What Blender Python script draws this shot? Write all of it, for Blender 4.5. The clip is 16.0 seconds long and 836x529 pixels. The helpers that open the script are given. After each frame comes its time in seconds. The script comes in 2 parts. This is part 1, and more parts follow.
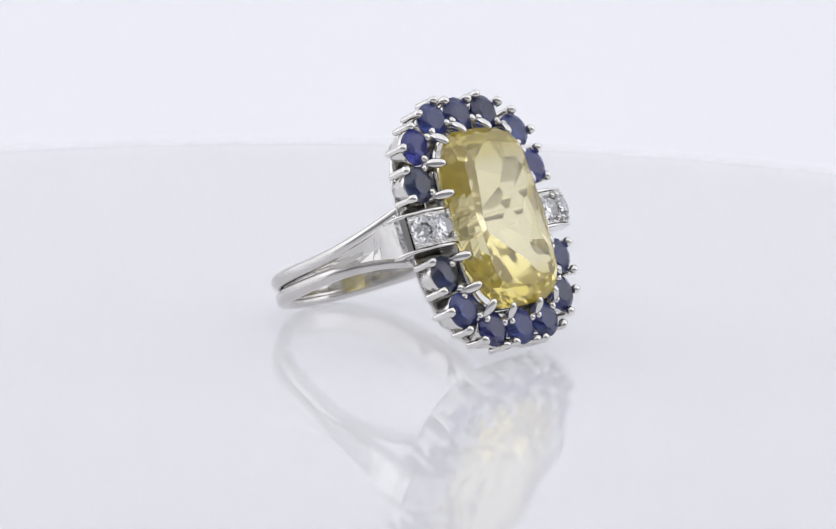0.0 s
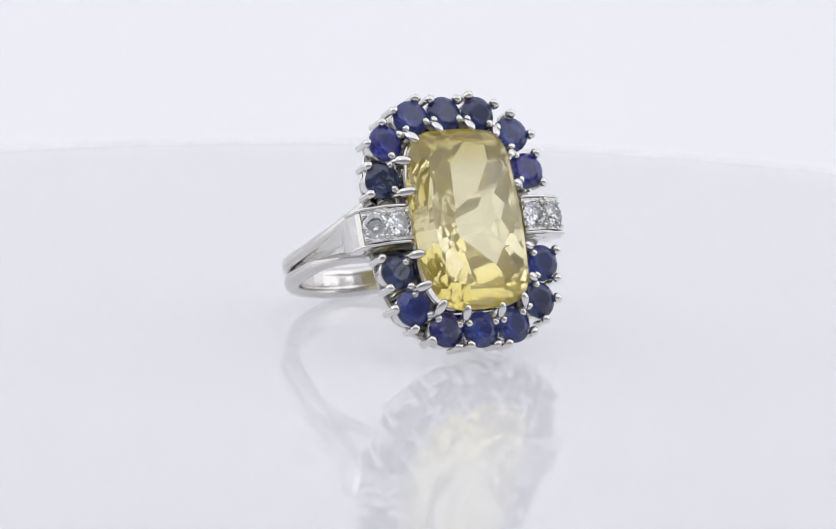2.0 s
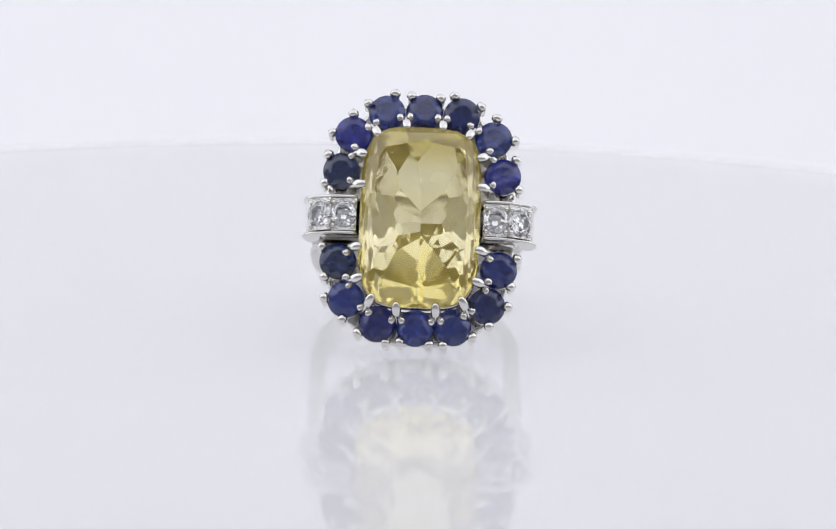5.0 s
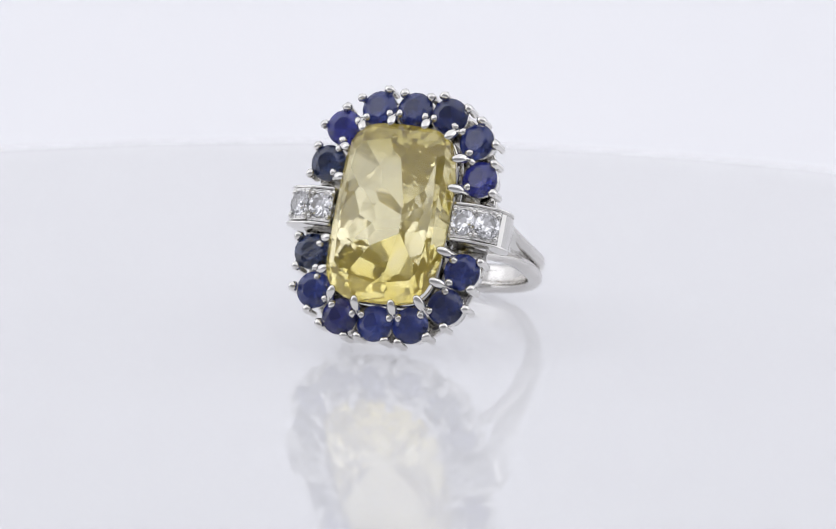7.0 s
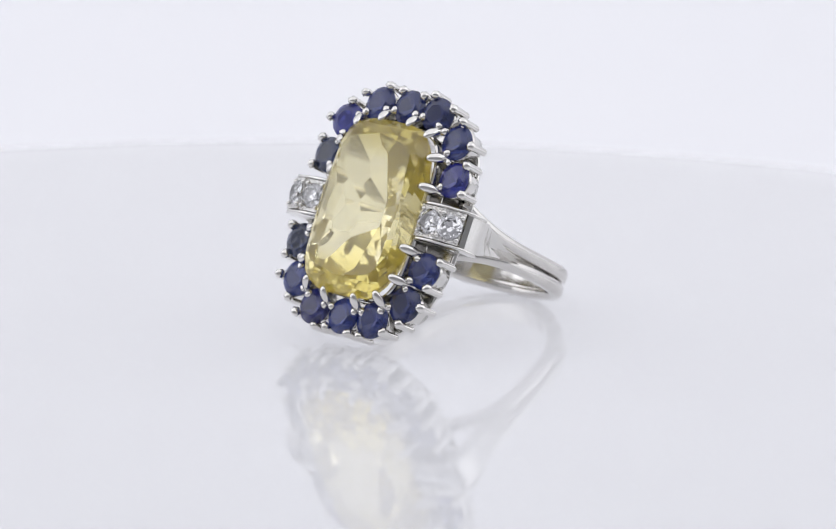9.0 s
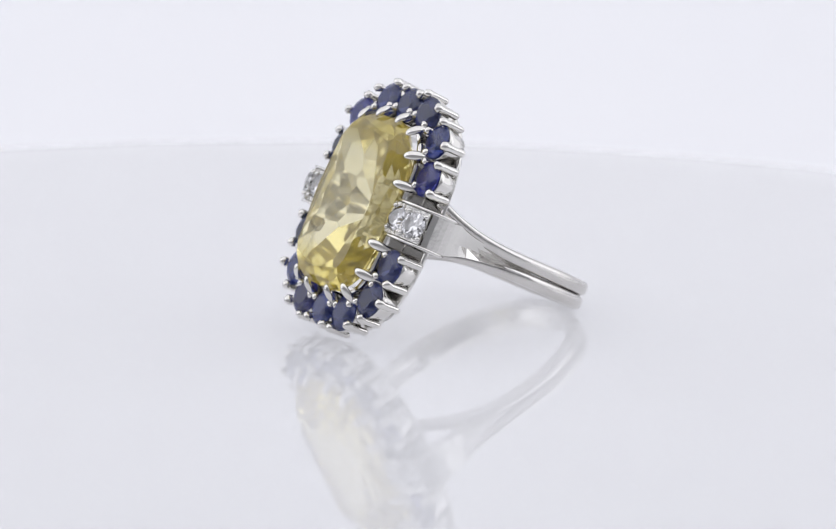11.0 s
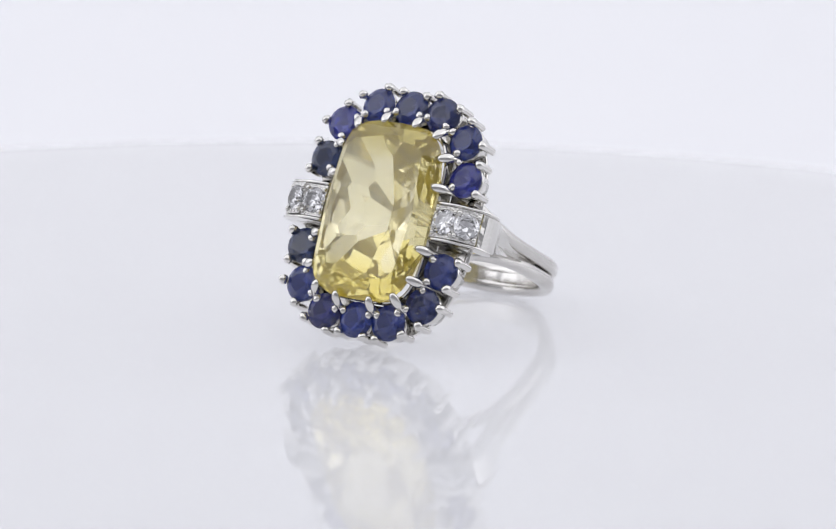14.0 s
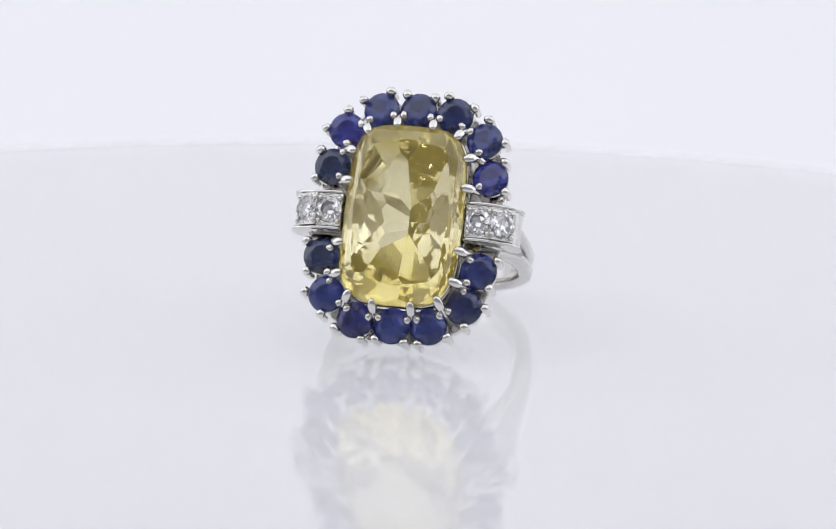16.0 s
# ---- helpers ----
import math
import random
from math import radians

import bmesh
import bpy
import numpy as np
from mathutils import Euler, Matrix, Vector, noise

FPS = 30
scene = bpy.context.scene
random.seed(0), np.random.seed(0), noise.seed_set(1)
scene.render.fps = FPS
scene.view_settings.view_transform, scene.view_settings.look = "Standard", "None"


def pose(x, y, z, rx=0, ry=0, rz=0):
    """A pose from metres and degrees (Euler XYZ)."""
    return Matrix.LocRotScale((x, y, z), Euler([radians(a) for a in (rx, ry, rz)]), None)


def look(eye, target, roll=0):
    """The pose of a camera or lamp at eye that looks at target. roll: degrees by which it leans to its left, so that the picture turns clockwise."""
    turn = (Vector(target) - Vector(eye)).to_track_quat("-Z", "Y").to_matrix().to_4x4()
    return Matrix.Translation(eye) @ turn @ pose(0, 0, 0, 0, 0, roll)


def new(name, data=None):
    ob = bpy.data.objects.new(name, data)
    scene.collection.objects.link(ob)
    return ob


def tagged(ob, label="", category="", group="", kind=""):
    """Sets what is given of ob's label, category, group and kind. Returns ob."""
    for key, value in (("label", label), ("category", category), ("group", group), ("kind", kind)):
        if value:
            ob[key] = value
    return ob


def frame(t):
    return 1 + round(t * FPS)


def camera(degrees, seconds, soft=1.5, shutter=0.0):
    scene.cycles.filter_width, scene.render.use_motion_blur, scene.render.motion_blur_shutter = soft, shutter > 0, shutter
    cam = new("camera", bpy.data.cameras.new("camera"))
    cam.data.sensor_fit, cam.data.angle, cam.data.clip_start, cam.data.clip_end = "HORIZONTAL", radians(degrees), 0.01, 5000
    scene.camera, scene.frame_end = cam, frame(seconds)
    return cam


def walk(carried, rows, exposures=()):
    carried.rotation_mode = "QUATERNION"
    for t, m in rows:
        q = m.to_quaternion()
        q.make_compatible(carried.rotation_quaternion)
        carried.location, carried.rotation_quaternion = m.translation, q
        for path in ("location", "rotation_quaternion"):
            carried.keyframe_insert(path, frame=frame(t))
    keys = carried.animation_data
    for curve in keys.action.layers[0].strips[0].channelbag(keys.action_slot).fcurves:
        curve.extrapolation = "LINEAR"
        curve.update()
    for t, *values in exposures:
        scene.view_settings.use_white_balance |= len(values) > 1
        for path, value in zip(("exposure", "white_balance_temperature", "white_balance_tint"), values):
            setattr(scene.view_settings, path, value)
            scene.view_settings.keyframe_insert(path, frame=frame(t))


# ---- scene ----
MM = 0.001

# ---- camera: a macro lens on a tripod, standing still ----
cam = camera(10.0, 16.0, soft=1.18)
cam.data.dof.use_dof, cam.data.dof.focus_distance, cam.data.dof.aperture_fstop = True, 0.408, 48.0
EYE = (-0.002655, -0.404925, 0.100065)
AIM = (-0.002655, 0.0, 0.100065 - 0.404925 * math.tan(radians(13.137)))
walk(cam, [(0.0, look(EYE, AIM, 0.8455)), (16.0, look(EYE, AIM, 0.8455))], [(0.0, 0.0), (16.0, 0.0)])

# ---- world: the even white surround of a photo studio, and two added fill lamps ----
world = bpy.data.worlds.new("studio_world")
world.use_nodes = True
world.node_tree.nodes["Background"].inputs["Color"].default_value = (0.940, 0.945, 1.0, 1)
world.node_tree.nodes["Background"].inputs["Strength"].default_value = 1.265
scene.world = world


def fill_lamp(name, eye, target, width, height, watts, color=(0.93, 0.935, 1.0)):
    data = bpy.data.lights.new(name, "AREA")
    data.shape, data.size, data.size_y = "RECTANGLE", width, height
    data.energy, data.color = watts, color
    ob = new(name, data)
    ob.matrix_world = look(eye, target)
    return ob


# Two unseen area lamps, added at the sides for glints on metal and stones.
fill_lamp("added_fill_left", (-0.60, -0.10, 0.35), (0.0, 0.0, 0.02), 0.60, 0.60, 0.5)
fill_lamp("added_fill_right", (0.60, -0.10, 0.35), (0.0, 0.0, 0.02), 0.60, 0.60, 0.5)


# ---- materials ----
def material(name):
    m = bpy.data.materials.new(name)
    m.use_nodes = True
    return m, m.node_tree, m.node_tree.nodes["Principled BSDF"]


def link(tree, a, out, b, inp):
    tree.links.new(a.outputs[out], b.inputs[inp])


def noise_node(tree, scale, detail=4.0):
    coord = tree.nodes.new("ShaderNodeTexCoord")
    tex = tree.nodes.new("ShaderNodeTexNoise")
    tex.inputs["Scale"].default_value, tex.inputs["Detail"].default_value = scale, detail
    link(tree, coord, "Object", tex, "Vector")
    return tex


def ramp_node(tree, tex, low, high, a=0.35, b=0.65):
    r = tree.nodes.new("ShaderNodeValToRGB")
    r.color_ramp.elements[0].position, r.color_ramp.elements[1].position = a, b
    r.color_ramp.elements[0].color, r.color_ramp.elements[1].color = low, high
    link(tree, tex, "Fac", r, "Fac")
    return r


def grey(v):
    return (v, v, v, 1)


def bump_node(tree, bsdf, tex, strength, distance):
    b = tree.nodes.new("ShaderNodeBump")
    b.inputs["Strength"].default_value, b.inputs["Distance"].default_value = strength, distance
    link(tree, tex, "Fac", b, "Height")
    link(tree, b, "Normal", bsdf, "Normal")


def white_gold(name, color, rough_low, rough_high, relief):
    m, tree, bsdf = material(name)
    bsdf.inputs["Metallic"].default_value = 1.0
    tint = ramp_node(tree, noise_node(tree, 260), tuple(c * 0.93 for c in color) + (1,), color + (1,))
    link(tree, tint, "Color", bsdf, "Base Color")
    wear = ramp_node(tree, noise_node(tree, 1400), grey(rough_low), grey(rough_high))
    link(tree, wear, "Color", bsdf, "Roughness")
    bump_node(tree, bsdf, noise_node(tree, 900, 2.0), relief, 0.00008)
    return m


def gem(name, color, ior, cloud_scale=None, cloud=None, rough=0.0, haze=0.0, haze_color=(1, 1, 1), clear=1.0):
    """A faceted stone; haze: the share of light that its fine inclusions scatter onwards; clear: what they do not throw back."""
    m, tree, bsdf = material(name)
    bsdf.inputs["Base Color"].default_value = color + (1,)
    bsdf.inputs["Roughness"].default_value = rough
    bsdf.inputs["IOR"].default_value = ior
    bsdf.inputs["Transmission Weight"].default_value = clear
    if cloud:
        tint = ramp_node(tree, noise_node(tree, cloud_scale), color + (1,), cloud + (1,), 0.3, 0.7)
        link(tree, tint, "Color", bsdf, "Base Color")
    if haze:
        glow = tree.nodes.new("ShaderNodeBsdfTranslucent")
        glow.inputs["Color"].default_value = haze_color + (1,)
        mix = tree.nodes.new("ShaderNodeMixShader")
        mix.inputs["Fac"].default_value = haze
        link(tree, bsdf, "BSDF", mix, 1)
        link(tree, glow, "BSDF", mix, 2)
        link(tree, mix, "Shader", tree.nodes["Material Output"], "Surface")
    return m


GOLD = white_gold("white_gold_polished", (0.73, 0.718, 0.69), 0.05, 0.15, 0.5)
GOLD_WORN = white_gold("white_gold_worn", (0.67, 0.655, 0.63), 0.09, 0.20, 0.3)
GOLD_GRAIN = white_gold("white_gold_grain_set", (0.70, 0.69, 0.665), 0.10, 0.30, 0.5)
bump_node(GOLD_GRAIN.node_tree, GOLD_GRAIN.node_tree.nodes["Principled BSDF"], noise_node(GOLD_GRAIN.node_tree, 2600, 3.0), 0.9, 0.0003)
YELLOW = gem("yellow_sapphire", (0.985, 0.935, 0.66), 1.77, 180, (0.97, 0.90, 0.56), 0.0, 0.10, (0.995, 0.80, 0.17))


def colour_zones(m, deep, clear_haze, end_haze):
    """The large stone: deeper yellow and cloudier towards its two ends and its rim."""
    tree = m.node_tree
    bsdf = tree.nodes["Principled BSDF"]
    pale = bsdf.inputs["Base Color"].links[0].from_node
    coord, sep = tree.nodes.new("ShaderNodeTexCoord"), tree.nodes.new("ShaderNodeSeparateXYZ")
    link(tree, coord, "Object", sep, "Vector")
    zones = []
    for axis, near, rim, most in (("X", 0.0036, 0.0052, 0.55), ("Y", 0.0042, 0.0066, 1.0)):
        far, span = tree.nodes.new("ShaderNodeMath"), tree.nodes.new("ShaderNodeMapRange")
        far.operation = "ABSOLUTE"
        span.inputs["From Min"].default_value, span.inputs["From Max"].default_value = near, rim
        span.inputs["To Max"].default_value = most
        link(tree, sep, axis, far, 0)
        link(tree, far, "Value", span, "Value")
        zones.append(span)
    zone = tree.nodes.new("ShaderNodeMath")
    zone.operation = "MAXIMUM"
    link(tree, zones[0], "Result", zone, 0)
    link(tree, zones[1], "Result", zone, 1)
    mix = tree.nodes.new("ShaderNodeMixRGB")
    mix.inputs["Color2"].default_value = deep + (1,)
    link(tree, zone, "Value", mix, "Fac")
    link(tree, pale, "Color", mix, "Color1")
    link(tree, mix, "Color", bsdf, "Base Color")
    cloudy = tree.nodes.new("ShaderNodeMapRange")
    cloudy.inputs["To Min"].default_value, cloudy.inputs["To Max"].default_value = clear_haze, end_haze
    link(tree, zone, "Value", cloudy, "Value")
    link(tree, cloudy, "Result", tree.nodes["Mix Shader"], "Fac")


# The deeper yellow stands in for light's longer path through the stone there.
colour_zones(YELLOW, (0.985, 0.86, 0.27), 0.09, 0.21)
def vary_stones(m):
    """No two stones of a lot share one depth of colour, and silk and feathers cloud them unevenly."""
    tree = m.node_tree
    bsdf = tree.nodes["Principled BSDF"]
    body = bsdf.inputs["Base Color"].links[0].from_node
    info, depth, tone = tree.nodes.new("ShaderNodeObjectInfo"), tree.nodes.new("ShaderNodeMapRange"), tree.nodes.new("ShaderNodeHueSaturation")
    depth.inputs["To Min"].default_value, depth.inputs["To Max"].default_value = 0.55, 1.4
    link(tree, info, "Random", depth, "Value")
    link(tree, depth, "Result", tone, "Value")
    link(tree, body, "Color", tone, "Color")
    silk = ramp_node(tree, noise_node(tree, 1500, 5.0), (0, 0, 0, 1), (1, 1, 1, 1), 0.56, 0.74)
    cloudy = tree.nodes.new("ShaderNodeMixRGB")
    cloudy.inputs["Color2"].default_value = (0.22, 0.30, 0.62, 1)
    share = tree.nodes.new("ShaderNodeMath")
    share.operation = "MULTIPLY"
    share.inputs[1].default_value = 0.45
    link(tree, silk, "Color", share, 0)
    link(tree, share, "Value", cloudy, "Fac")
    link(tree, tone, "Color", cloudy, "Color1")
    link(tree, cloudy, "Color", bsdf, "Base Color")


BLUE = [gem("blue_sapphire", (0.07, 0.115, 0.50), 1.77, 500, (0.03, 0.052, 0.26), 0.02, 0.08, (0.10, 0.15, 0.66), 0.83),
        gem("dark_blue_sapphire", (0.035, 0.062, 0.20), 1.77, 500, (0.02, 0.038, 0.11), 0.02, 0.05, (0.04, 0.06, 0.18), 0.85),
        gem("violet_blue_sapphire", (0.065, 0.078, 0.50), 1.77, 500, (0.03, 0.038, 0.27), 0.02, 0.07, (0.09, 0.10, 0.60), 0.83)]
for stone in BLUE:
    vary_stones(stone)
    bump_node(stone.node_tree, stone.node_tree.nodes["Principled BSDF"], noise_node(stone.node_tree, 1100, 3.0), 0.4, 0.00008)
    stone.node_tree.nodes["Principled BSDF"].inputs["Specular IOR Level"].default_value = 0.15
DIAMOND = gem("diamond", (0.99, 0.99, 1.0), 2.42)

ACRYLIC, tree, bsdf = material("white_acrylic")
link(tree, ramp_node(tree, noise_node(tree, 9), (0.485, 0.485, 0.49, 1), (0.50, 0.50, 0.505, 1)), "Color", bsdf, "Base Color")
link(tree, ramp_node(tree, noise_node(tree, 60), grey(0.03), grey(0.055)), "Color", bsdf, "Roughness")
bsdf.inputs["IOR"].default_value = 1.36
bsdf.inputs["Subsurface Weight"].default_value = 1.0
bsdf.inputs["Subsurface Radius"].default_value = (1.0, 1.0, 1.0)
bsdf.inputs["Subsurface Scale"].default_value = 0.05

PAPER, tree, bsdf = material("white_paper")
link(tree, ramp_node(tree, noise_node(tree, 3), (0.85, 0.85, 0.87, 1), (0.88, 0.88, 0.90, 1)), "Color", bsdf, "Base Color")
bsdf.inputs["Roughness"].default_value = 0.9
bump_node(tree, bsdf, noise_node(tree, 700), 0.1, 0.0002)

# Grey of the added panels that metal and stones mirror as darker tones.
SHADE_PANEL, tree, bsdf = material("dim_shade_panel")
link(tree, ramp_node(tree, noise_node(tree, 2), (0.30, 0.30, 0.305, 1), (0.36, 0.36, 0.365, 1)), "Color", bsdf, "Base Color")
bsdf.inputs["Roughness"].default_value = 0.9


# ---- mesh helpers (all numbers in millimetres) ----
def mesh_of(name, bm, mat, smooth=False):
    bmesh.ops.recalc_face_normals(bm, faces=bm.faces)
    bmesh.ops.scale(bm, vec=(MM, MM, MM), verts=bm.verts)
    me = bpy.data.meshes.new(name)
    bm.to_mesh(me)
    bm.free()
    me.materials.append(mat)
    for p in me.polygons:
        p.use_smooth = smooth
    return me


def child(name, me, parent, m=None, label=""):
    ob = new(name, me)
    ob.parent = parent
    if m is not None:
        ob.matrix_basis = m
    return tagged(ob, label)


def part(name, bm, mat, parent, label="", smooth=False):
    return child(name, mesh_of(name, bm, mat, smooth), parent, None, label)


def sweep(bm, path, radii, side, segments=10, power=2.0):
    """A bar along path; radii: (across, deep) at each point; side: the direction of 'across', one for all or one a point."""
    pts = [Vector(p) for p in path]
    rows = []
    for i, p in enumerate(pts):
        along = (pts[min(i + 1, len(pts) - 1)] - pts[max(i - 1, 0)]).normalized()
        s = Vector(side[i] if isinstance(side, list) else side)
        s = (s - along * s.dot(along)).normalized()
        d = along.cross(s)
        ra, rb = radii[i]
        row = []
        for k in range(segments):
            a = 2 * math.pi * (k + 0.5) / segments
            c, q = math.cos(a), math.sin(a)
            e = 2.0 / power
            row.append(bm.verts.new(p + s * ra * math.copysign(abs(c) ** e, c) + d * rb * math.copysign(abs(q) ** e, q)))
        rows.append(row)
    for a, b in zip(rows, rows[1:]):
        for k in range(segments):
            bm.faces.new((a[k], a[(k + 1) % segments], b[(k + 1) % segments], b[k]))
    bm.faces.new(rows[0])
    bm.faces.new(rows[-1])
    return rows


def spline(points, n):
    """Points evenly along a smooth curve through the given ones."""
    P = [np.array(p, float) for p in points]
    P = [2 * P[0] - P[1]] + P + [2 * P[-1] - P[-2]]
    out = []
    for i in range(n):
        u = i / (n - 1) * (len(P) - 3)
        k = min(int(u), len(P) - 4)
        f = u - k
        a, b, c, d = P[k:k + 4]
        out.append(0.5 * (2 * b + (c - a) * f + (2 * a - 5 * b + 4 * c - d) * f * f + (3 * b - a - 3 * c + d) * f ** 3))
    return out


def cushion(a, b, power, t):
    c, s = math.cos(t), math.sin(t)
    return a * math.copysign(abs(c) ** (2 / power), c), b * math.copysign(abs(s) ** (2 / power), s)


def ball(bm, centre, r, u=8, v=6):
    bmesh.ops.create_uvsphere(bm, u_segments=u, v_segments=v, radius=r, matrix=Matrix.Translation(centre))


# ---- the paper sweep and the dim panels added behind and beside the camera ----
def backdrop_sweep():
    bm = bmesh.new()
    prof = [(-950, -250), (-500, -250), (100, -250)] + [(900 * math.sin(a) + 100, 650 - 900 * math.cos(a)) for a in np.radians(np.linspace(4, 90, 36))]
    prof += [(1000, 900), (1000, 1200), (1000, 1490), (1000, 1500)]
    back = []
    for k, (y, z) in enumerate(prof):
        (y0, z0), (y1, z1) = prof[max(k - 1, 0)], prof[min(k + 1, len(prof) - 1)]
        d = math.hypot(y1 - y0, z1 - z0)
        back.append((y + 3 * (z1 - z0) / d, z - 3 * (y1 - y0) / d))
    loop = prof + back[::-1]
    rows = [[bm.verts.new((x, y, z)) for x in np.linspace(-1500, 1500, 9)] for y, z in loop]
    for a, b in zip(rows, rows[1:] + rows[:1]):
        for k in range(8):
            bm.faces.new((a[k], a[k + 1], b[k + 1], b[k]))
    for k in (0, 8):
        for a in range(len(prof) - 1):
            z = len(loop) - 1 - a
            bm.faces.new((rows[a][k], rows[a + 1][k], rows[z - 1][k], rows[z][k]))
    ob = new("backdrop", mesh_of("backdrop", bm, PAPER, True))
    return tagged(ob, "seamless white paper sweep behind the display plate", "backdrop", kind="structure")


def slab(name, lo, hi, mat, label, category):
    bm = bmesh.new()
    bmesh.ops.create_cube(bm, size=1.0)
    for v in bm.verts:
        v.co = Vector([lo[i] if v.co[i] < 0 else hi[i] for i in range(3)])
    bmesh.ops.bevel(bm, geom=bm.edges[:], offset=2.0, segments=2, affect="EDGES")
    ob = new(name, mesh_of(name, bm, mat))
    return tagged(ob, label, category, kind="structure")


backdrop_sweep()
# Unseen panels, added to dim what the ring reflects from front and sides.
slab("shade_panel_back", (-1400, -1000, -260), (1400, -980, 900), SHADE_PANEL, "dim grey panel behind the camera, added to darken reflections", "wall")
slab("shade_panel_left", (-1400, -978, -260), (-1380, -300, 900), SHADE_PANEL, "dim grey side panel, added to darken reflections", "wall")
slab("shade_panel_right", (1380, -978, -260), (1400, -300, 900), SHADE_PANEL, "dim grey side panel, added to darken reflections", "wall")

# ---- the round plate ----
PLATE_X, PLATE_Y, PLATE_R = -8.91, -25.4, 106.16


def display_plate():
    thing = new("display_plate")
    thing.location = (PLATE_X * MM, PLATE_Y * MM, -250 * MM)
    bm = bmesh.new()
    prof = [(0, 250), (PLATE_R * 0.5, 250), (PLATE_R - 3, 250)]
    prof += [(PLATE_R - 1.0 + 1.0 * math.sin(a), 249.0 + 1.0 * math.cos(a)) for a in np.radians(np.linspace(8, 90, 9))]
    prof += [(PLATE_R, 246.6), (PLATE_R - 0.6, 246), (0, 246)]
    lathe(bm, prof, 160)
    part("plate_top", bm, ACRYLIC, thing, "glossy white acrylic disc with a rounded rim", True)
    bm = bmesh.new()
    lathe(bm, [(0, 245.9), (6, 245.9), (6, 243), (3, 240), (3, 10), (7, 4), (8, 0), (0, 0)], 32)
    leg = mesh_of("leg", bm, PAPER, True)
    for sx in (-1, 1):
        for sy in (-1, 1):
            child("leg", leg, thing, pose(82 * sx * MM, 48 * sy * MM, 0), "slim matt white leg under the disc")
    return tagged(thing, "round glossy white acrylic display plate on slim legs", "display plate")


def lathe(bm, prof, n):
    rows = []
    for r, z in prof:
        if r == 0:
            rows.append([bm.verts.new((0, 0, z))])
        else:
            rows.append([bm.verts.new((r * math.cos(2 * math.pi * k / n), r * math.sin(2 * math.pi * k / n), z)) for k in range(n)])
    for a, b in zip(rows, rows[1:]):
        for k in range(n):
            f = [a[k % len(a)], a[(k + 1) % len(a)], b[(k + 1) % len(b)], b[k % len(b)]]
            f = list(dict.fromkeys(f))
            if len(f) > 2:
                bm.faces.new(f)


display_plate()

# ---- the ring ----
# Ring space, millimetres: x across the face, y along the finger, z out of the face; the origin is the middle of the halo.
TILT = Matrix(((0.97371, -0.07648, 0.21456, -0.796 * MM),
               (0.22645, 0.42655, -0.87565, -7.351 * MM),
               (-0.02455, 0.90122, 0.43266, 11.08 * MM),
               (0, 0, 0, 1)))
HALO = [(6.92, 4.05), (6.03, 7.30), (3.21, 9.27), (0.0, 9.47), (-3.21, 9.27), (-6.0, 7.25), (-6.88, 4.0),
        (-6.83, -3.9), (-6.0, -7.2), (-3.25, -9.22), (0.0, -9.47), (3.2, -9.27), (6.0, -7.3), (6.88, -4.12)]
OUTWARD = [8, 42, 70, 90, 110, 138, 172, 188, 222, 250, 270, 290, 318, 352]
STONE_R = 1.57


def cut(bm, planes):
    """Grinds a rough block down to the planes (normal, point), as a stone cutter lays facet by facet."""
    bmesh.ops.create_cube(bm, size=60.0)
    for no, co in planes:
        r = bmesh.ops.bisect_plane(bm, geom=bm.verts[:] + bm.edges[:] + bm.faces[:], dist=1e-5, plane_co=co, plane_no=no, clear_outer=True)
        rim = [e for e in r["geom_cut"] if isinstance(e, bmesh.types.BMEdge)]
        if len(rim) > 2:
            bmesh.ops.edgeloop_fill(bm, edges=rim)
    bmesh.ops.remove_doubles(bm, verts=bm.verts, dist=1e-4)


def tier(a, b, power, n, shift, scale, z, side, end, rnd, jitter=0.0):
    """One row of facets round a cushion outline; side, end: their slopes in degrees at the long sides and at the two ends,
    positive on the crown, negative on the pavilion, 90 on the girdle."""
    out = []
    for k in range(n):
        t = 2 * math.pi * (k + shift) / n
        x, y = cushion(a, b, power, t)
        no = Vector((math.copysign(abs(x / a) ** (power - 1), x) / a, math.copysign(abs(y / b) ** (power - 1), y) / b, 0)).normalized()
        slope = radians(side + (end - side) * no.y * no.y + rnd.uniform(-jitter, jitter))
        up = math.copysign(math.cos(slope), slope)
        normal = no * abs(math.sin(slope)) + Vector((0, 0, up if abs(side) < 89.9 else 0))
        out.append((normal.normalized(), Vector((x * scale, y * scale, z))))
    return out


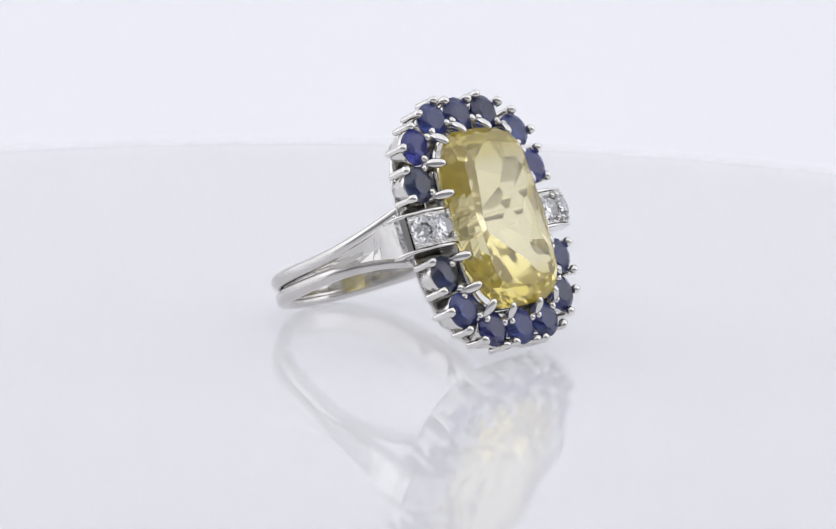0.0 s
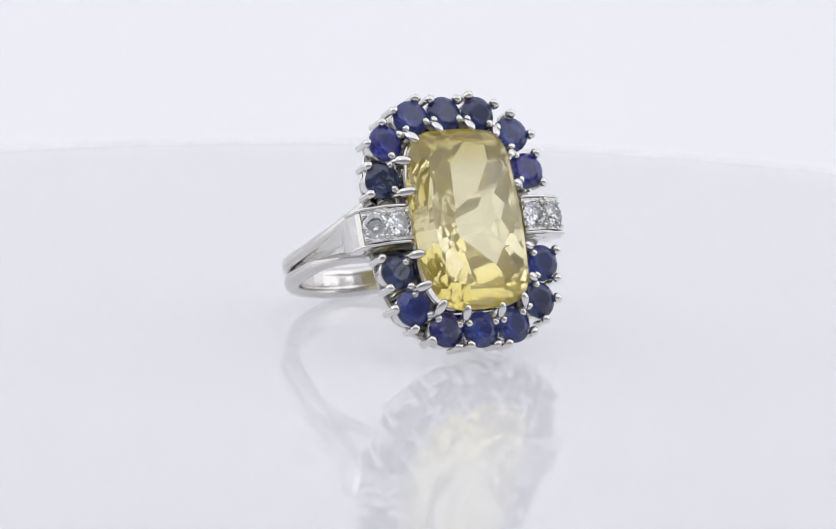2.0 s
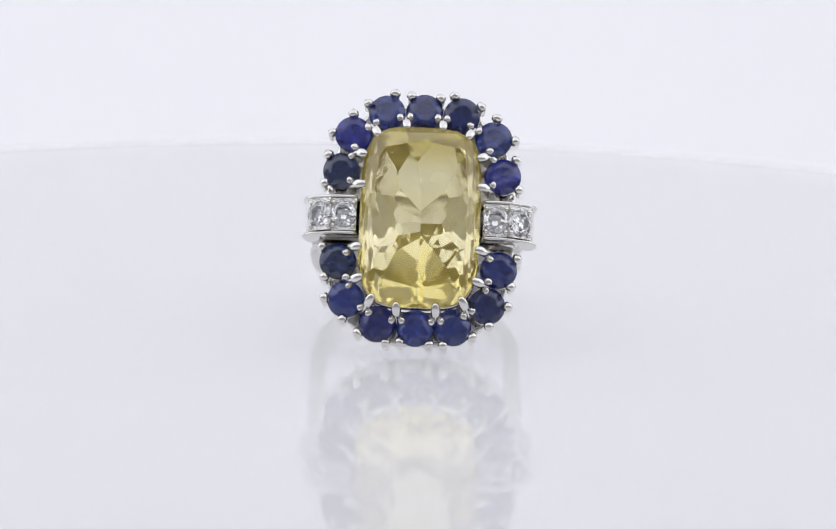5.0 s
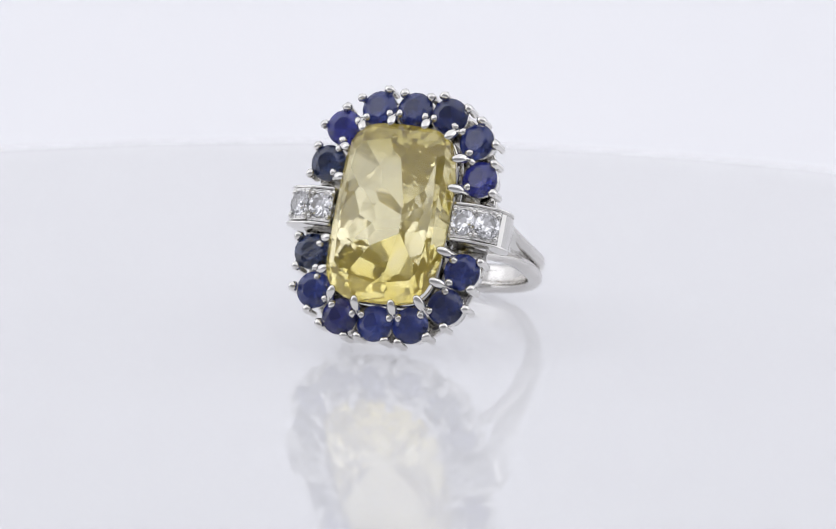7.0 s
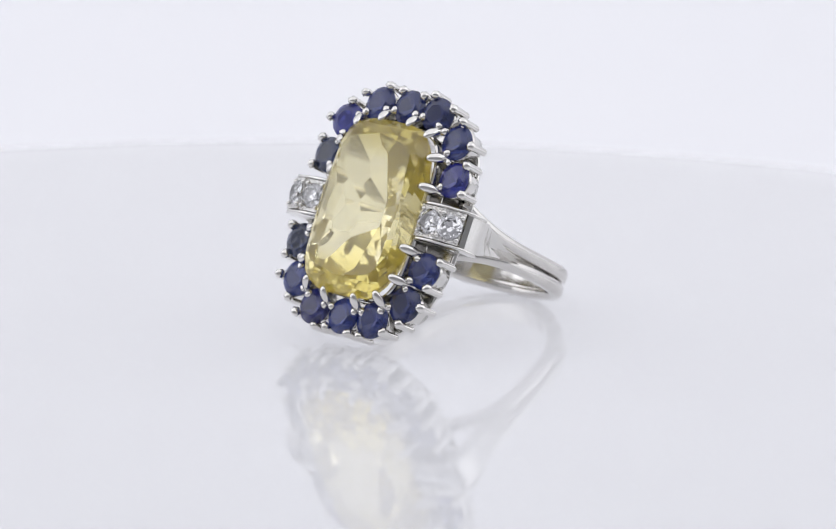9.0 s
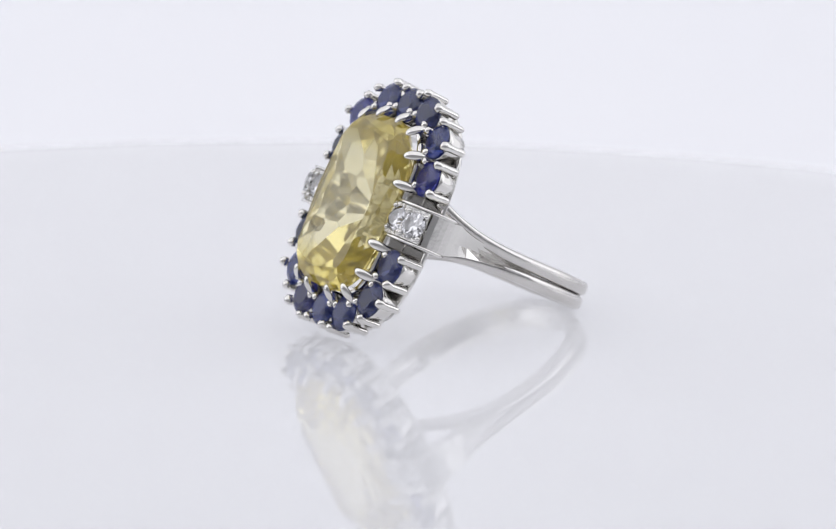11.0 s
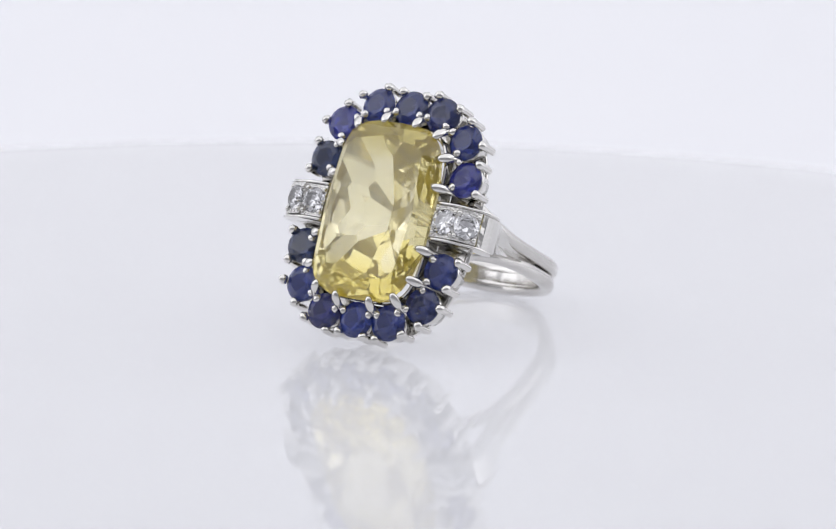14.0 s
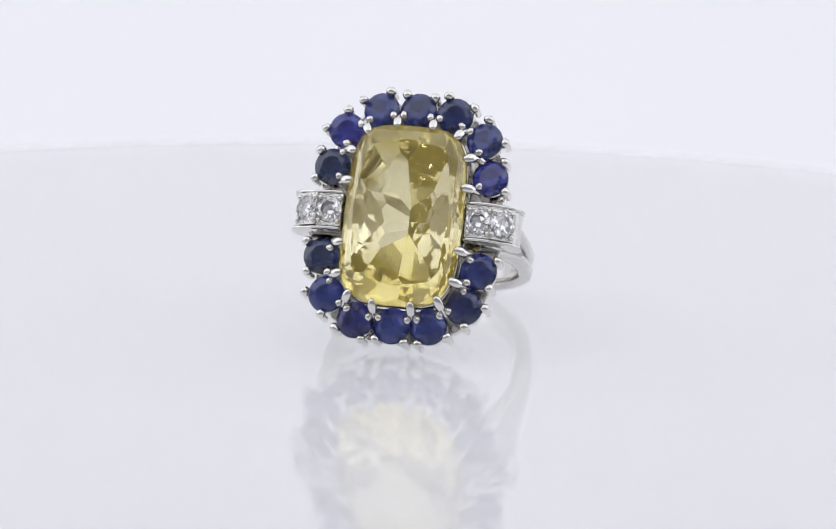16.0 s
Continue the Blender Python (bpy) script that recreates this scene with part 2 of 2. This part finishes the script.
def centre_stone(parent):
    """Steep brilliant-cut crown with a long table over a pavilion of kites that meet in a short keel."""
    rnd = random.Random(5)
    a, b, z0 = 5.12, 7.85, 0.85
    planes = tier(a, b, 4.8, 44, 0.5, 1.0, z0, 90, 90, rnd)
    planes += tier(a, b, 4.8, 24, 0.5, 1.0, z0 + 0.12, 66, 54, rnd, 0.8)
    planes += tier(a, b, 4.6, 16, 0.5, 0.98, z0 + 0.55, 55, 40, rnd, 1.0)
    planes += tier(a, b, 4.4, 12, 0.5, 0.925, z0 + 1.18, 38, 28, rnd, 1.0)
    planes += [(Vector((0.012, -0.01, 1)).normalized(), Vector((0, 0, z0 + 1.85)))]
    planes += tier(a, b, 3.0, 24, 0.5, 1.0, z0 - 0.25, -66, -62, rnd, 1.0)
    planes += tier(a, b, 2.3, 18, 0.0, 0.91, z0 - 1.50, -54, -55, rnd, 2.0)
    planes += tier(a, b, 2.1, 16, 0.5, 0.72, z0 - 2.85, -47, -50, rnd, 3.0)
    planes += tier(a, b, 2.0, 16, 0.0, 0.48, z0 - 4.1, -42, -45, rnd, 3.0)
    planes += tier(a, b, 2.0, 12, 0.5, 0.24, z0 - 5.0, -35, -38, rnd, 3.0)
    bm = bmesh.new()
    cut(bm, planes)
    return part("centre_stone", bm, YELLOW, parent, "large faceted pale yellow cushion-cut sapphire")


def round_stone(name, r, mat, table=0.30, lean=40, seed=1):
    """A round brilliant: table, eight stars, eight mains and sixteen halves over a pavilion; table: its height."""
    rnd = random.Random(seed)
    planes = tier(1, 1, 2, 24, 0.5, 1.0, 0, 90, 90, rnd)
    planes += tier(1, 1, 2, 16, 0.5, 1.0, 0.03, 42, 42, rnd, 1.0)
    planes += tier(1, 1, 2, 8, 0.0, 0.98, 0.06, 35, 35, rnd, 1.0)
    planes += tier(1, 1, 2, 8, 0.5, 0.72, 0.25, 22, 22, rnd, 1.0)
    planes += [(Vector((0, 0, 1)), Vector((0, 0, table)))]
    planes += tier(1, 1, 2, 16, 0.5, 1.0, -0.04, -lean - 4, -lean - 4, rnd, 1.0)
    planes += tier(1, 1, 2, 8, 0.0, 0.97, -0.08, -lean, -lean, rnd, 1.0)
    bm = bmesh.new()
    cut(bm, planes)
    bmesh.ops.scale(bm, vec=(r, r, r), verts=bm.verts)
    return mesh_of(name, bm, mat)


def sapphires(parent):
    meshes = [[round_stone("sapphire", STONE_R, m, 0.33, 42, k) for k in range(3)] for m in BLUE]
    rnd = random.Random(4)
    for i, (x, y) in enumerate(HALO):
        kind = 1 if i in (6, 7) else 2 if i in (9, 0, 5) else 0
        m = pose(x * MM, y * MM, 0, rnd.uniform(-5, 5), rnd.uniform(-5, 5), rnd.uniform(0, 45))
        ob = child("sapphire", meshes[kind][i % 3], parent, m)
        tagged(ob, ("round blue sapphire", "blackish blue round sapphire", "round violet-blue sapphire")[kind])


def collars(parent):
    """The open cup under each halo stone."""
    bm = bmesh.new()
    prof = [(1.52, -0.10), (1.60, -0.32), (1.50, -0.75), (1.30, -1.4), (1.22, -2.1), (0.95, -2.15), (1.02, -1.4), (1.26, -0.45), (1.52, -0.10)]
    n = 20
    rows = [[bm.verts.new((r * math.cos(2 * math.pi * k / n), r * math.sin(2 * math.pi * k / n), z)) for k in range(n)] for r, z in prof[:-1]]
    rows.append(rows[0])
    for p, q in zip(rows, rows[1:]):
        for k in range(n):
            bm.faces.new((p[k], p[(k + 1) % n], q[(k + 1) % n], q[k]))
    me = mesh_of("collar", bm, GOLD, True)
    for x, y in HALO:
        child("collar", me, parent, pose(x * MM, y * MM, 0))


def outer_claw_mesh(rnd):
    """A round claw that is bent over a halo stone; no two lots are worn alike."""
    bm = bmesh.new()
    k, tip = rnd.uniform(0.92, 1.08), rnd.uniform(-0.06, 0.06)
    path = spline([(-0.04, 0, -1.85), (-0.02, rnd.uniform(-0.05, 0.05), -1.4), (0.0, 0, -0.8), (0.02, 0, -0.2), (-0.04, 0, 0.26 + tip), (-0.34 + tip, rnd.uniform(-0.06, 0.06), 0.46 + tip)], 14)
    rad = [(0.25, 0.23)] + [(0.33, 0.30)] * 8 + [(0.36, 0.33), (0.42, 0.40), (0.45, 0.42), (0.40, 0.36), (0.20, 0.19)]
    sweep(bm, path, [(a * k, c * k) for a, c in rad], (0, 1, 0), 10)
    for v in bm.verts:
        if v.co.z > 0:
            v.co += Vector((rnd.uniform(-0.05, 0.05), rnd.uniform(-0.05, 0.05), rnd.uniform(-0.04, 0.03)))
    return mesh_of("claw", bm, GOLD, True)


def outer_claws(parent):
    rnd = random.Random(7)
    lots = [outer_claw_mesh(rnd) for k in range(5)]
    for (x, y), o in zip(HALO, OUTWARD):
        for d in (-44, 44):
            a = o + d + rnd.uniform(-4, 4)
            r = STONE_R + 0.28
            m = pose((x + r * math.cos(radians(a))) * MM, (y + r * math.sin(radians(a))) * MM, rnd.uniform(-0.08, 0.08) * MM, 0, 0, a * 0.75 + o * 0.25)
            child("claw", rnd.choice(lots), parent, m)


CLAWS = [(5.0, 2.75, 4), (4.85, 5.35, 20), (3.8, 7.15, 58), (1.55, 7.75, 84)]


def centre_claws(parent):
    """Sixteen pointed claws that hold the large stone, each with two beads at its foot."""
    bm = bmesh.new()
    path = spline([(1.05, 0, -2.8), (1.10, 0, -1.2), (1.02, 0, 0.1), (0.72, 0, 0.9), (0.25, 0, 1.45), (-0.25, 0, 1.72)], 16)
    rad = [(0.32, 0.28)] * 5 + [(0.36, 0.30)] * 3 + [(0.40, 0.30), (0.44, 0.30), (0.45, 0.30), (0.44, 0.29), (0.41, 0.28), (0.37, 0.25), (0.30, 0.20), (0.16, 0.10)]
    sweep(bm, path, rad, (0, 1, 0), 10)
    me = mesh_of("stone_claw", bm, GOLD, True)
    rnd = random.Random(23)
    beads = []
    for k in range(4):
        bm = bmesh.new()
        ball(bm, (0, 0, 0), 0.35, 10, 8)
        wide, flat = rnd.uniform(0.95, 1.2), rnd.uniform(0.75, 0.95)
        for v in bm.verts:
            v.co = Vector((v.co.x * wide, v.co.y, v.co.z * flat)) + Vector([rnd.uniform(-0.035, 0.035) for i in range(3)])
        beads.append(mesh_of("bead", bm, GOLD, True))
    rnd = random.Random(3)
    for x, y, a in CLAWS:
        for sx, sy in ((1, 1), (-1, 1), (-1, -1), (1, -1)):
            ang = math.degrees(math.atan2(sy * math.sin(radians(a)), sx * math.cos(radians(a)))) + rnd.uniform(-5, 5)
            claw = child("stone_claw", me, parent, pose(x * sx * MM, y * sy * MM, 0, rnd.uniform(-5, 5), rnd.uniform(-3, 3), ang + rnd.uniform(-6, 6)))
            for side in (-1, 1):
                if abs(x) > 4.9 and side * sx * sy < 0:
                    continue
                child("bead", beads[(int(abs(x) * 10) + sx + 2 * sy + side) % 4], claw, pose(1.12 * MM, 0.42 * side * MM, 0.42 * MM))


def rail(parent, name, a, b, power, z, ra, rb, label=""):
    bm = bmesh.new()
    n = 72
    rows = []
    for i in range(n):
        t = 2 * math.pi * i / n
        x, y = cushion(a, b, power, t)
        x2, y2 = cushion(a, b, power, t + 0.01)
        along = Vector((x2 - x, y2 - y, 0)).normalized()
        s = along.cross(Vector((0, 0, 1)))
        rows.append([bm.verts.new(Vector((x, y, z)) + s * ra * math.cos(k * math.pi / 4) + Vector((0, 0, rb * math.sin(k * math.pi / 4)))) for k in range(8)])
    rows.append(rows[0])
    for p, q in zip(rows, rows[1:]):
        for k in range(8):
            bm.faces.new((p[k], p[(k + 1) % 8], q[(k + 1) % 8], q[k]))
    return part(name, bm, GOLD, parent, label, True)


def shoulder(parent, sx):
    """The diamond bar at one side of the face, with the fluted wedge that runs down between the two wires."""
    bar = [(5.42, 0.92), (6.2, 0.97), (7.4, 0.88), (8.6, 0.45), (9.52, -0.38), (9.74, -1.7), (9.70, -2.6)]
    # wedge and body
    bm = bmesh.new()
    top = spline([(p[0], 0, p[1]) for p in bar], 15)
    rows = []
    for i, p in enumerate(top):
        w = 1.55 - 0.12 * max(0, i - 9) / 5
        q = top[min(i + 1, 14)] - top[max(i - 1, 0)]
        q = q / np.linalg.norm(q)
        out = np.array((-q[2], 0, q[0]))
        out = out if out[2] >= 0 or out[0] > 0 else -out
        p = p - out * (1.15 if i < 9 else 0.0)
        low = p - out * (0.5 if i < 9 else 1.65)
        rows.append([low + np.array((0, w, 0)), p + np.array((0, w, 0)), p, p + np.array((0, -w, 0)), low + np.array((0, -w, 0))])
    for z, x, w, depth, groove in ((-3.3, 9.58, 1.42, 1.3, 0.0), (-4.3, 9.30, 1.16, 1.3, 0.12), (-5.4, 9.20, 0.94, 1.3, 0.45), (-7.0, 9.15, 0.74, 1.2, 0.60),
                                   (-9.0, 9.10, 0.52, 1.1, 0.52), (-11.0, 9.02, 0.34, 0.9, 0.40), (-12.8, 8.95, 0.18, 0.6, 0.25)):
        p = np.array((x - sx * 0.33 * min(1.0, (-z - 2.0) / 8.0), 0.12, z))
        rows.append([p + np.array((-depth, w, 0)), p + np.array((0, w, 0)), p + np.array((-groove, -0.15 * w, 0)), p + np.array((0, -w, 0)), p + np.array((-depth, -w, 0))])
    vr = [[bm.verts.new((r[0] * sx, r[1], r[2])) for r in row] for row in rows]
    for a, b in zip(vr, vr[1:]):
        for k in range(5):
            bm.faces.new((a[k], a[(k + 1) % 5], b[(k + 1) % 5], b[k]))
    bm.faces.new(vr[0]), bm.faces.new(vr[-1])
    body = part("shoulder", bm, GOLD, parent, "fluted white gold shoulder wedge")
    # raised side walls of the channel
    for sy in (-1, 1):
        bm = bmesh.new()
        path = [np.array((p[0] * sx, sy * 1.58, p[2])) for p in spline([(q[0] - (0.0 if i < 3 else 0.45), 0, q[1] - (0.60 if i < 4 else 0.15)) for i, q in enumerate(bar)], 14)]
        sweep(bm, path, [(0.16, 0.80)] * 11 + [(0.15, 0.7), (0.15, 0.55), (0.12, 0.35)], (0, 1, 0), 12, 4.0)
        part("channel_wall", bm, GOLD, body, "", True)
    # the solid bridge that carries the bar from the gallery
    bm = bmesh.new()
    bmesh.ops.create_cube(bm, size=1.0)
    for v in bm.verts:
        low = v.co.z < 0
        v.co = Vector(((5.0 if v.co.x < 0 else 8.3) * sx, math.copysign(1.95 if low else 1.5, v.co.y), -2.3 if low else -0.45))
    bmesh.ops.bevel(bm, geom=bm.edges[:], offset=0.22, segments=3, affect="EDGES")
    part("bridge", bm, GOLD, body, "", True)
    # diamonds with their beads
    me = round_stone("diamond", 1.13, DIAMOND, 0.31, 41)
    bm = bmesh.new()
    ball(bm, (0, 0, 0), 0.25, 8, 6)
    bead = mesh_of("bead", bm, GOLD, True)
    # a square plate with a round hole for each stone
    bm = bmesh.new()
    n = 24
    rows = []
    for r, z, square in ((1.08, -0.02, False), (1.40, 0.0, True), (1.40, -0.35, True), (0.86, -0.35, False)):
        row = []
        for k in range(n):
            c, s = math.cos(2 * math.pi * k / n), math.sin(2 * math.pi * k / n)
            f = r / max(abs(c), abs(s)) if square else r
            row.append(bm.verts.new((c * min(f, 1.09 / max(abs(c), 1e-6)) if square else c * f, s * f, z)))
        rows.append(row)
    rows.append(rows[0])
    for p, q in zip(rows, rows[1:]):
        for k in range(n):
            bm.faces.new((p[k], p[(k + 1) % n], q[(k + 1) % n], q[k]))
    seat = mesh_of("stone_seat", bm, GOLD_GRAIN)
    for x, z, tilt in ((6.50, 1.06, 3), (8.56, 0.68, 30)):
        child("stone_seat", seat, body, pose(x * sx * MM, 0, z * MM, 0, tilt * sx, 0))
        d = child("diamond", me, body, pose(x * sx * MM, 0, z * MM, 0, tilt * sx, 11), "round brilliant-cut diamond")
        for bx in (-0.86, 0.86):
            for by in (-1.0, 1.0):
                o = Matrix.Rotation(radians(tilt * sx), 3, "Y") @ Vector((bx, by, 0.02))
                child("bead", bead, body, Matrix.Translation(Vector((x * sx + o.x, o.y, z + o.z)) * MM))


def wire_path(y0, y1, flare, inward, bend):
    """One half of a shank wire: from the face down the side and round to the back, flaring towards the face."""
    out = []
    for i in range(40):
        s = i / 39 * 26.6
        if s < 11.7:
            f = 1 - s / 11.7
            z = -2.6 - s + 0.9 * f ** 5
            x = 8.6 + 0.30 * math.sin(math.pi * f) - inward * f ** bend
            y = y0 + (y1 - y0) * f ** flare
        else:
            a = math.pi / 2 + (s - 11.7) / 14.9 * math.pi / 2
            x, z, y = 8.6 * math.sin(a), -14.32 + 8.6 * math.cos(a), y0
        out.append((x, y, z))
    return out


def leaning(points):
    """The shank sits a little askew on the head."""
    return [(x - 0.33 * min(1.0, max(0.0, -z - 2.0) / 8.0), y + 0.006 * x, z) for x, y, z in points]


def wires(parent):
    for y0, y1, label in ((0.78, 2.6, "upper wire of the split shank"), (-0.54, -2.9, "lower wire of the split shank")):
        turn_in = (1.3, 3.0) if y1 > 0 else (4.7, 2.3)
        half, other = wire_path(y0, y1, 4.0, *turn_in), wire_path(y0, y1, 2.7 if y1 > 0 else 4.0, *turn_in)
        rise = 0.02 if y1 > 0 else 0.0
        full = half + [(-x, y + rise * x, z) for x, y, z in other[-2::-1]]
        path = leaning(full)
        rad = []
        for i in range(len(full)):
            u = abs(i - 39) / 39
            rad.append((0.66 - 0.16 * max(0, u - 0.45) / 0.55, 0.70 - 0.10 * u))
        bm = bmesh.new()
        sweep(bm, path, rad, (0, 1, 0), 18, 2.7)
        part("shank_wire", bm, GOLD_WORN, parent, label, True)


def gap_shade_plate(parent):
    """A pierced plate between the inner gallery and the outer rail, added to darken the halo's gaps."""
    bm = bmesh.new()
    n = 96
    rows = []
    for a, c, power, z in ((4.95, 7.65, 4.0, -1.95), (7.75, 10.2, 2.7, -1.95), (7.75, 10.2, 2.7, -2.25), (4.95, 7.65, 4.0, -2.25)):
        rows.append([bm.verts.new((*cushion(a, c, power, 2 * math.pi * k / n), z)) for k in range(n)])
    rows.append(rows[0])
    for p, q in zip(rows, rows[1:]):
        for k in range(n):
            bm.faces.new((p[k], p[(k + 1) % n], q[(k + 1) % n], q[k]))
    part("gap_shade_plate", bm, GOLD_WORN, parent, "worn white gold plate added under the halo to darken its gaps")


def lining(parent):
    """The smooth inner face that joins the two wires round the finger."""
    bm = bmesh.new()
    path, rad = [], []
    for i in range(49):
        a = radians(78 + 204 * i / 48)
        path.append((8.12 * math.sin(a), 0.19, -14.32 + 8.12 * math.cos(a)))
        rad.append((1.08, 0.20))
    sweep(bm, leaning(path), rad, (0, 1, 0), 12, 4.0)
    part("shank_lining", bm, GOLD_WORN, parent, "smooth worn inner face of the shank", True)


def head_mesh(parent):
    """The inner gallery wall under the large stone, the root of the head."""
    bm = bmesh.new()
    n = 64
    rows = []
    for s, z in ((0.985, 0.60), (0.998, 0.0), (0.97, -1.6), (0.91, -3.0), (0.85, -3.0), (0.90, -1.6), (0.945, 0.0), (0.985, 0.60)):
        rows.append([bm.verts.new((*cushion(5.14 * s, 7.87 * s, 4.2, 2 * math.pi * k / n), z)) for k in range(n)])
    for p, q in zip(rows, rows[1:]):
        for k in range(n):
            bm.faces.new((p[k], p[(k + 1) % n], q[(k + 1) % n], q[k]))
    bmesh.ops.remove_doubles(bm, verts=bm.verts, dist=1e-4)
    return bm


ring = tagged(new("ring"), "white gold cocktail ring, yellow stone, blue sapphire halo, diamonds", "ring")
head = part("head", head_mesh(ring), GOLD, ring, "open white gold gallery under the large stone", True)
head.matrix_basis = TILT


def tilted(fn, *args):
    """Builds parts of the ring and lays them into its leaning pose."""
    before = set(ring.children)
    fn(ring, *args)
    for ob in set(ring.children) - before:
        ob.matrix_basis = TILT @ ob.matrix_basis


tilted(wires)
tilted(lining)
tilted(gap_shade_plate)
tilted(rail, "gallery_rail", 7.9, 10.35, 2.7, -2.2, 0.30, 0.24)
tilted(shoulder, 1)
tilted(shoulder, -1)
tilted(centre_stone)
tilted(sapphires)
tilted(collars)
tilted(outer_claws)
tilted(centre_claws)


# ---- what moves: the ring turns one way, then back ----
TURNS = [(0.0, 32.7), (0.5, 28.09), (1.0, 23.46), (1.5, 18.85), (2.0, 14.24), (2.5, 9.52), (3.0, 4.83), (3.5, 0.1), (4.0, -4.5),
         (5.0, -14.0), (6.0, -23.6), (6.5, -28.36), (7.0, -33.05), (7.5, -37.77), (8.0, -42.52), (8.5, -47.24), (9.0, -52.0), (9.5, -56.75),
         (10.0, -61.5), (10.5, -66.1), (10.8, -69.0), (11.0, -70.5), (11.2, -69.2), (11.5, -66.6), (12.0, -62.3), (12.5, -57.7), (13.0, -53.05),
         (13.5, -48.37), (14.0, -43.6), (14.5, -38.8), (15.0, -34.0), (15.5, -29.35), (16.0, -24.6)]


def motions():
    walk(ring, [(t, pose(0, 0, 0, 0, 0, a)) for t, a in TURNS])


motions()
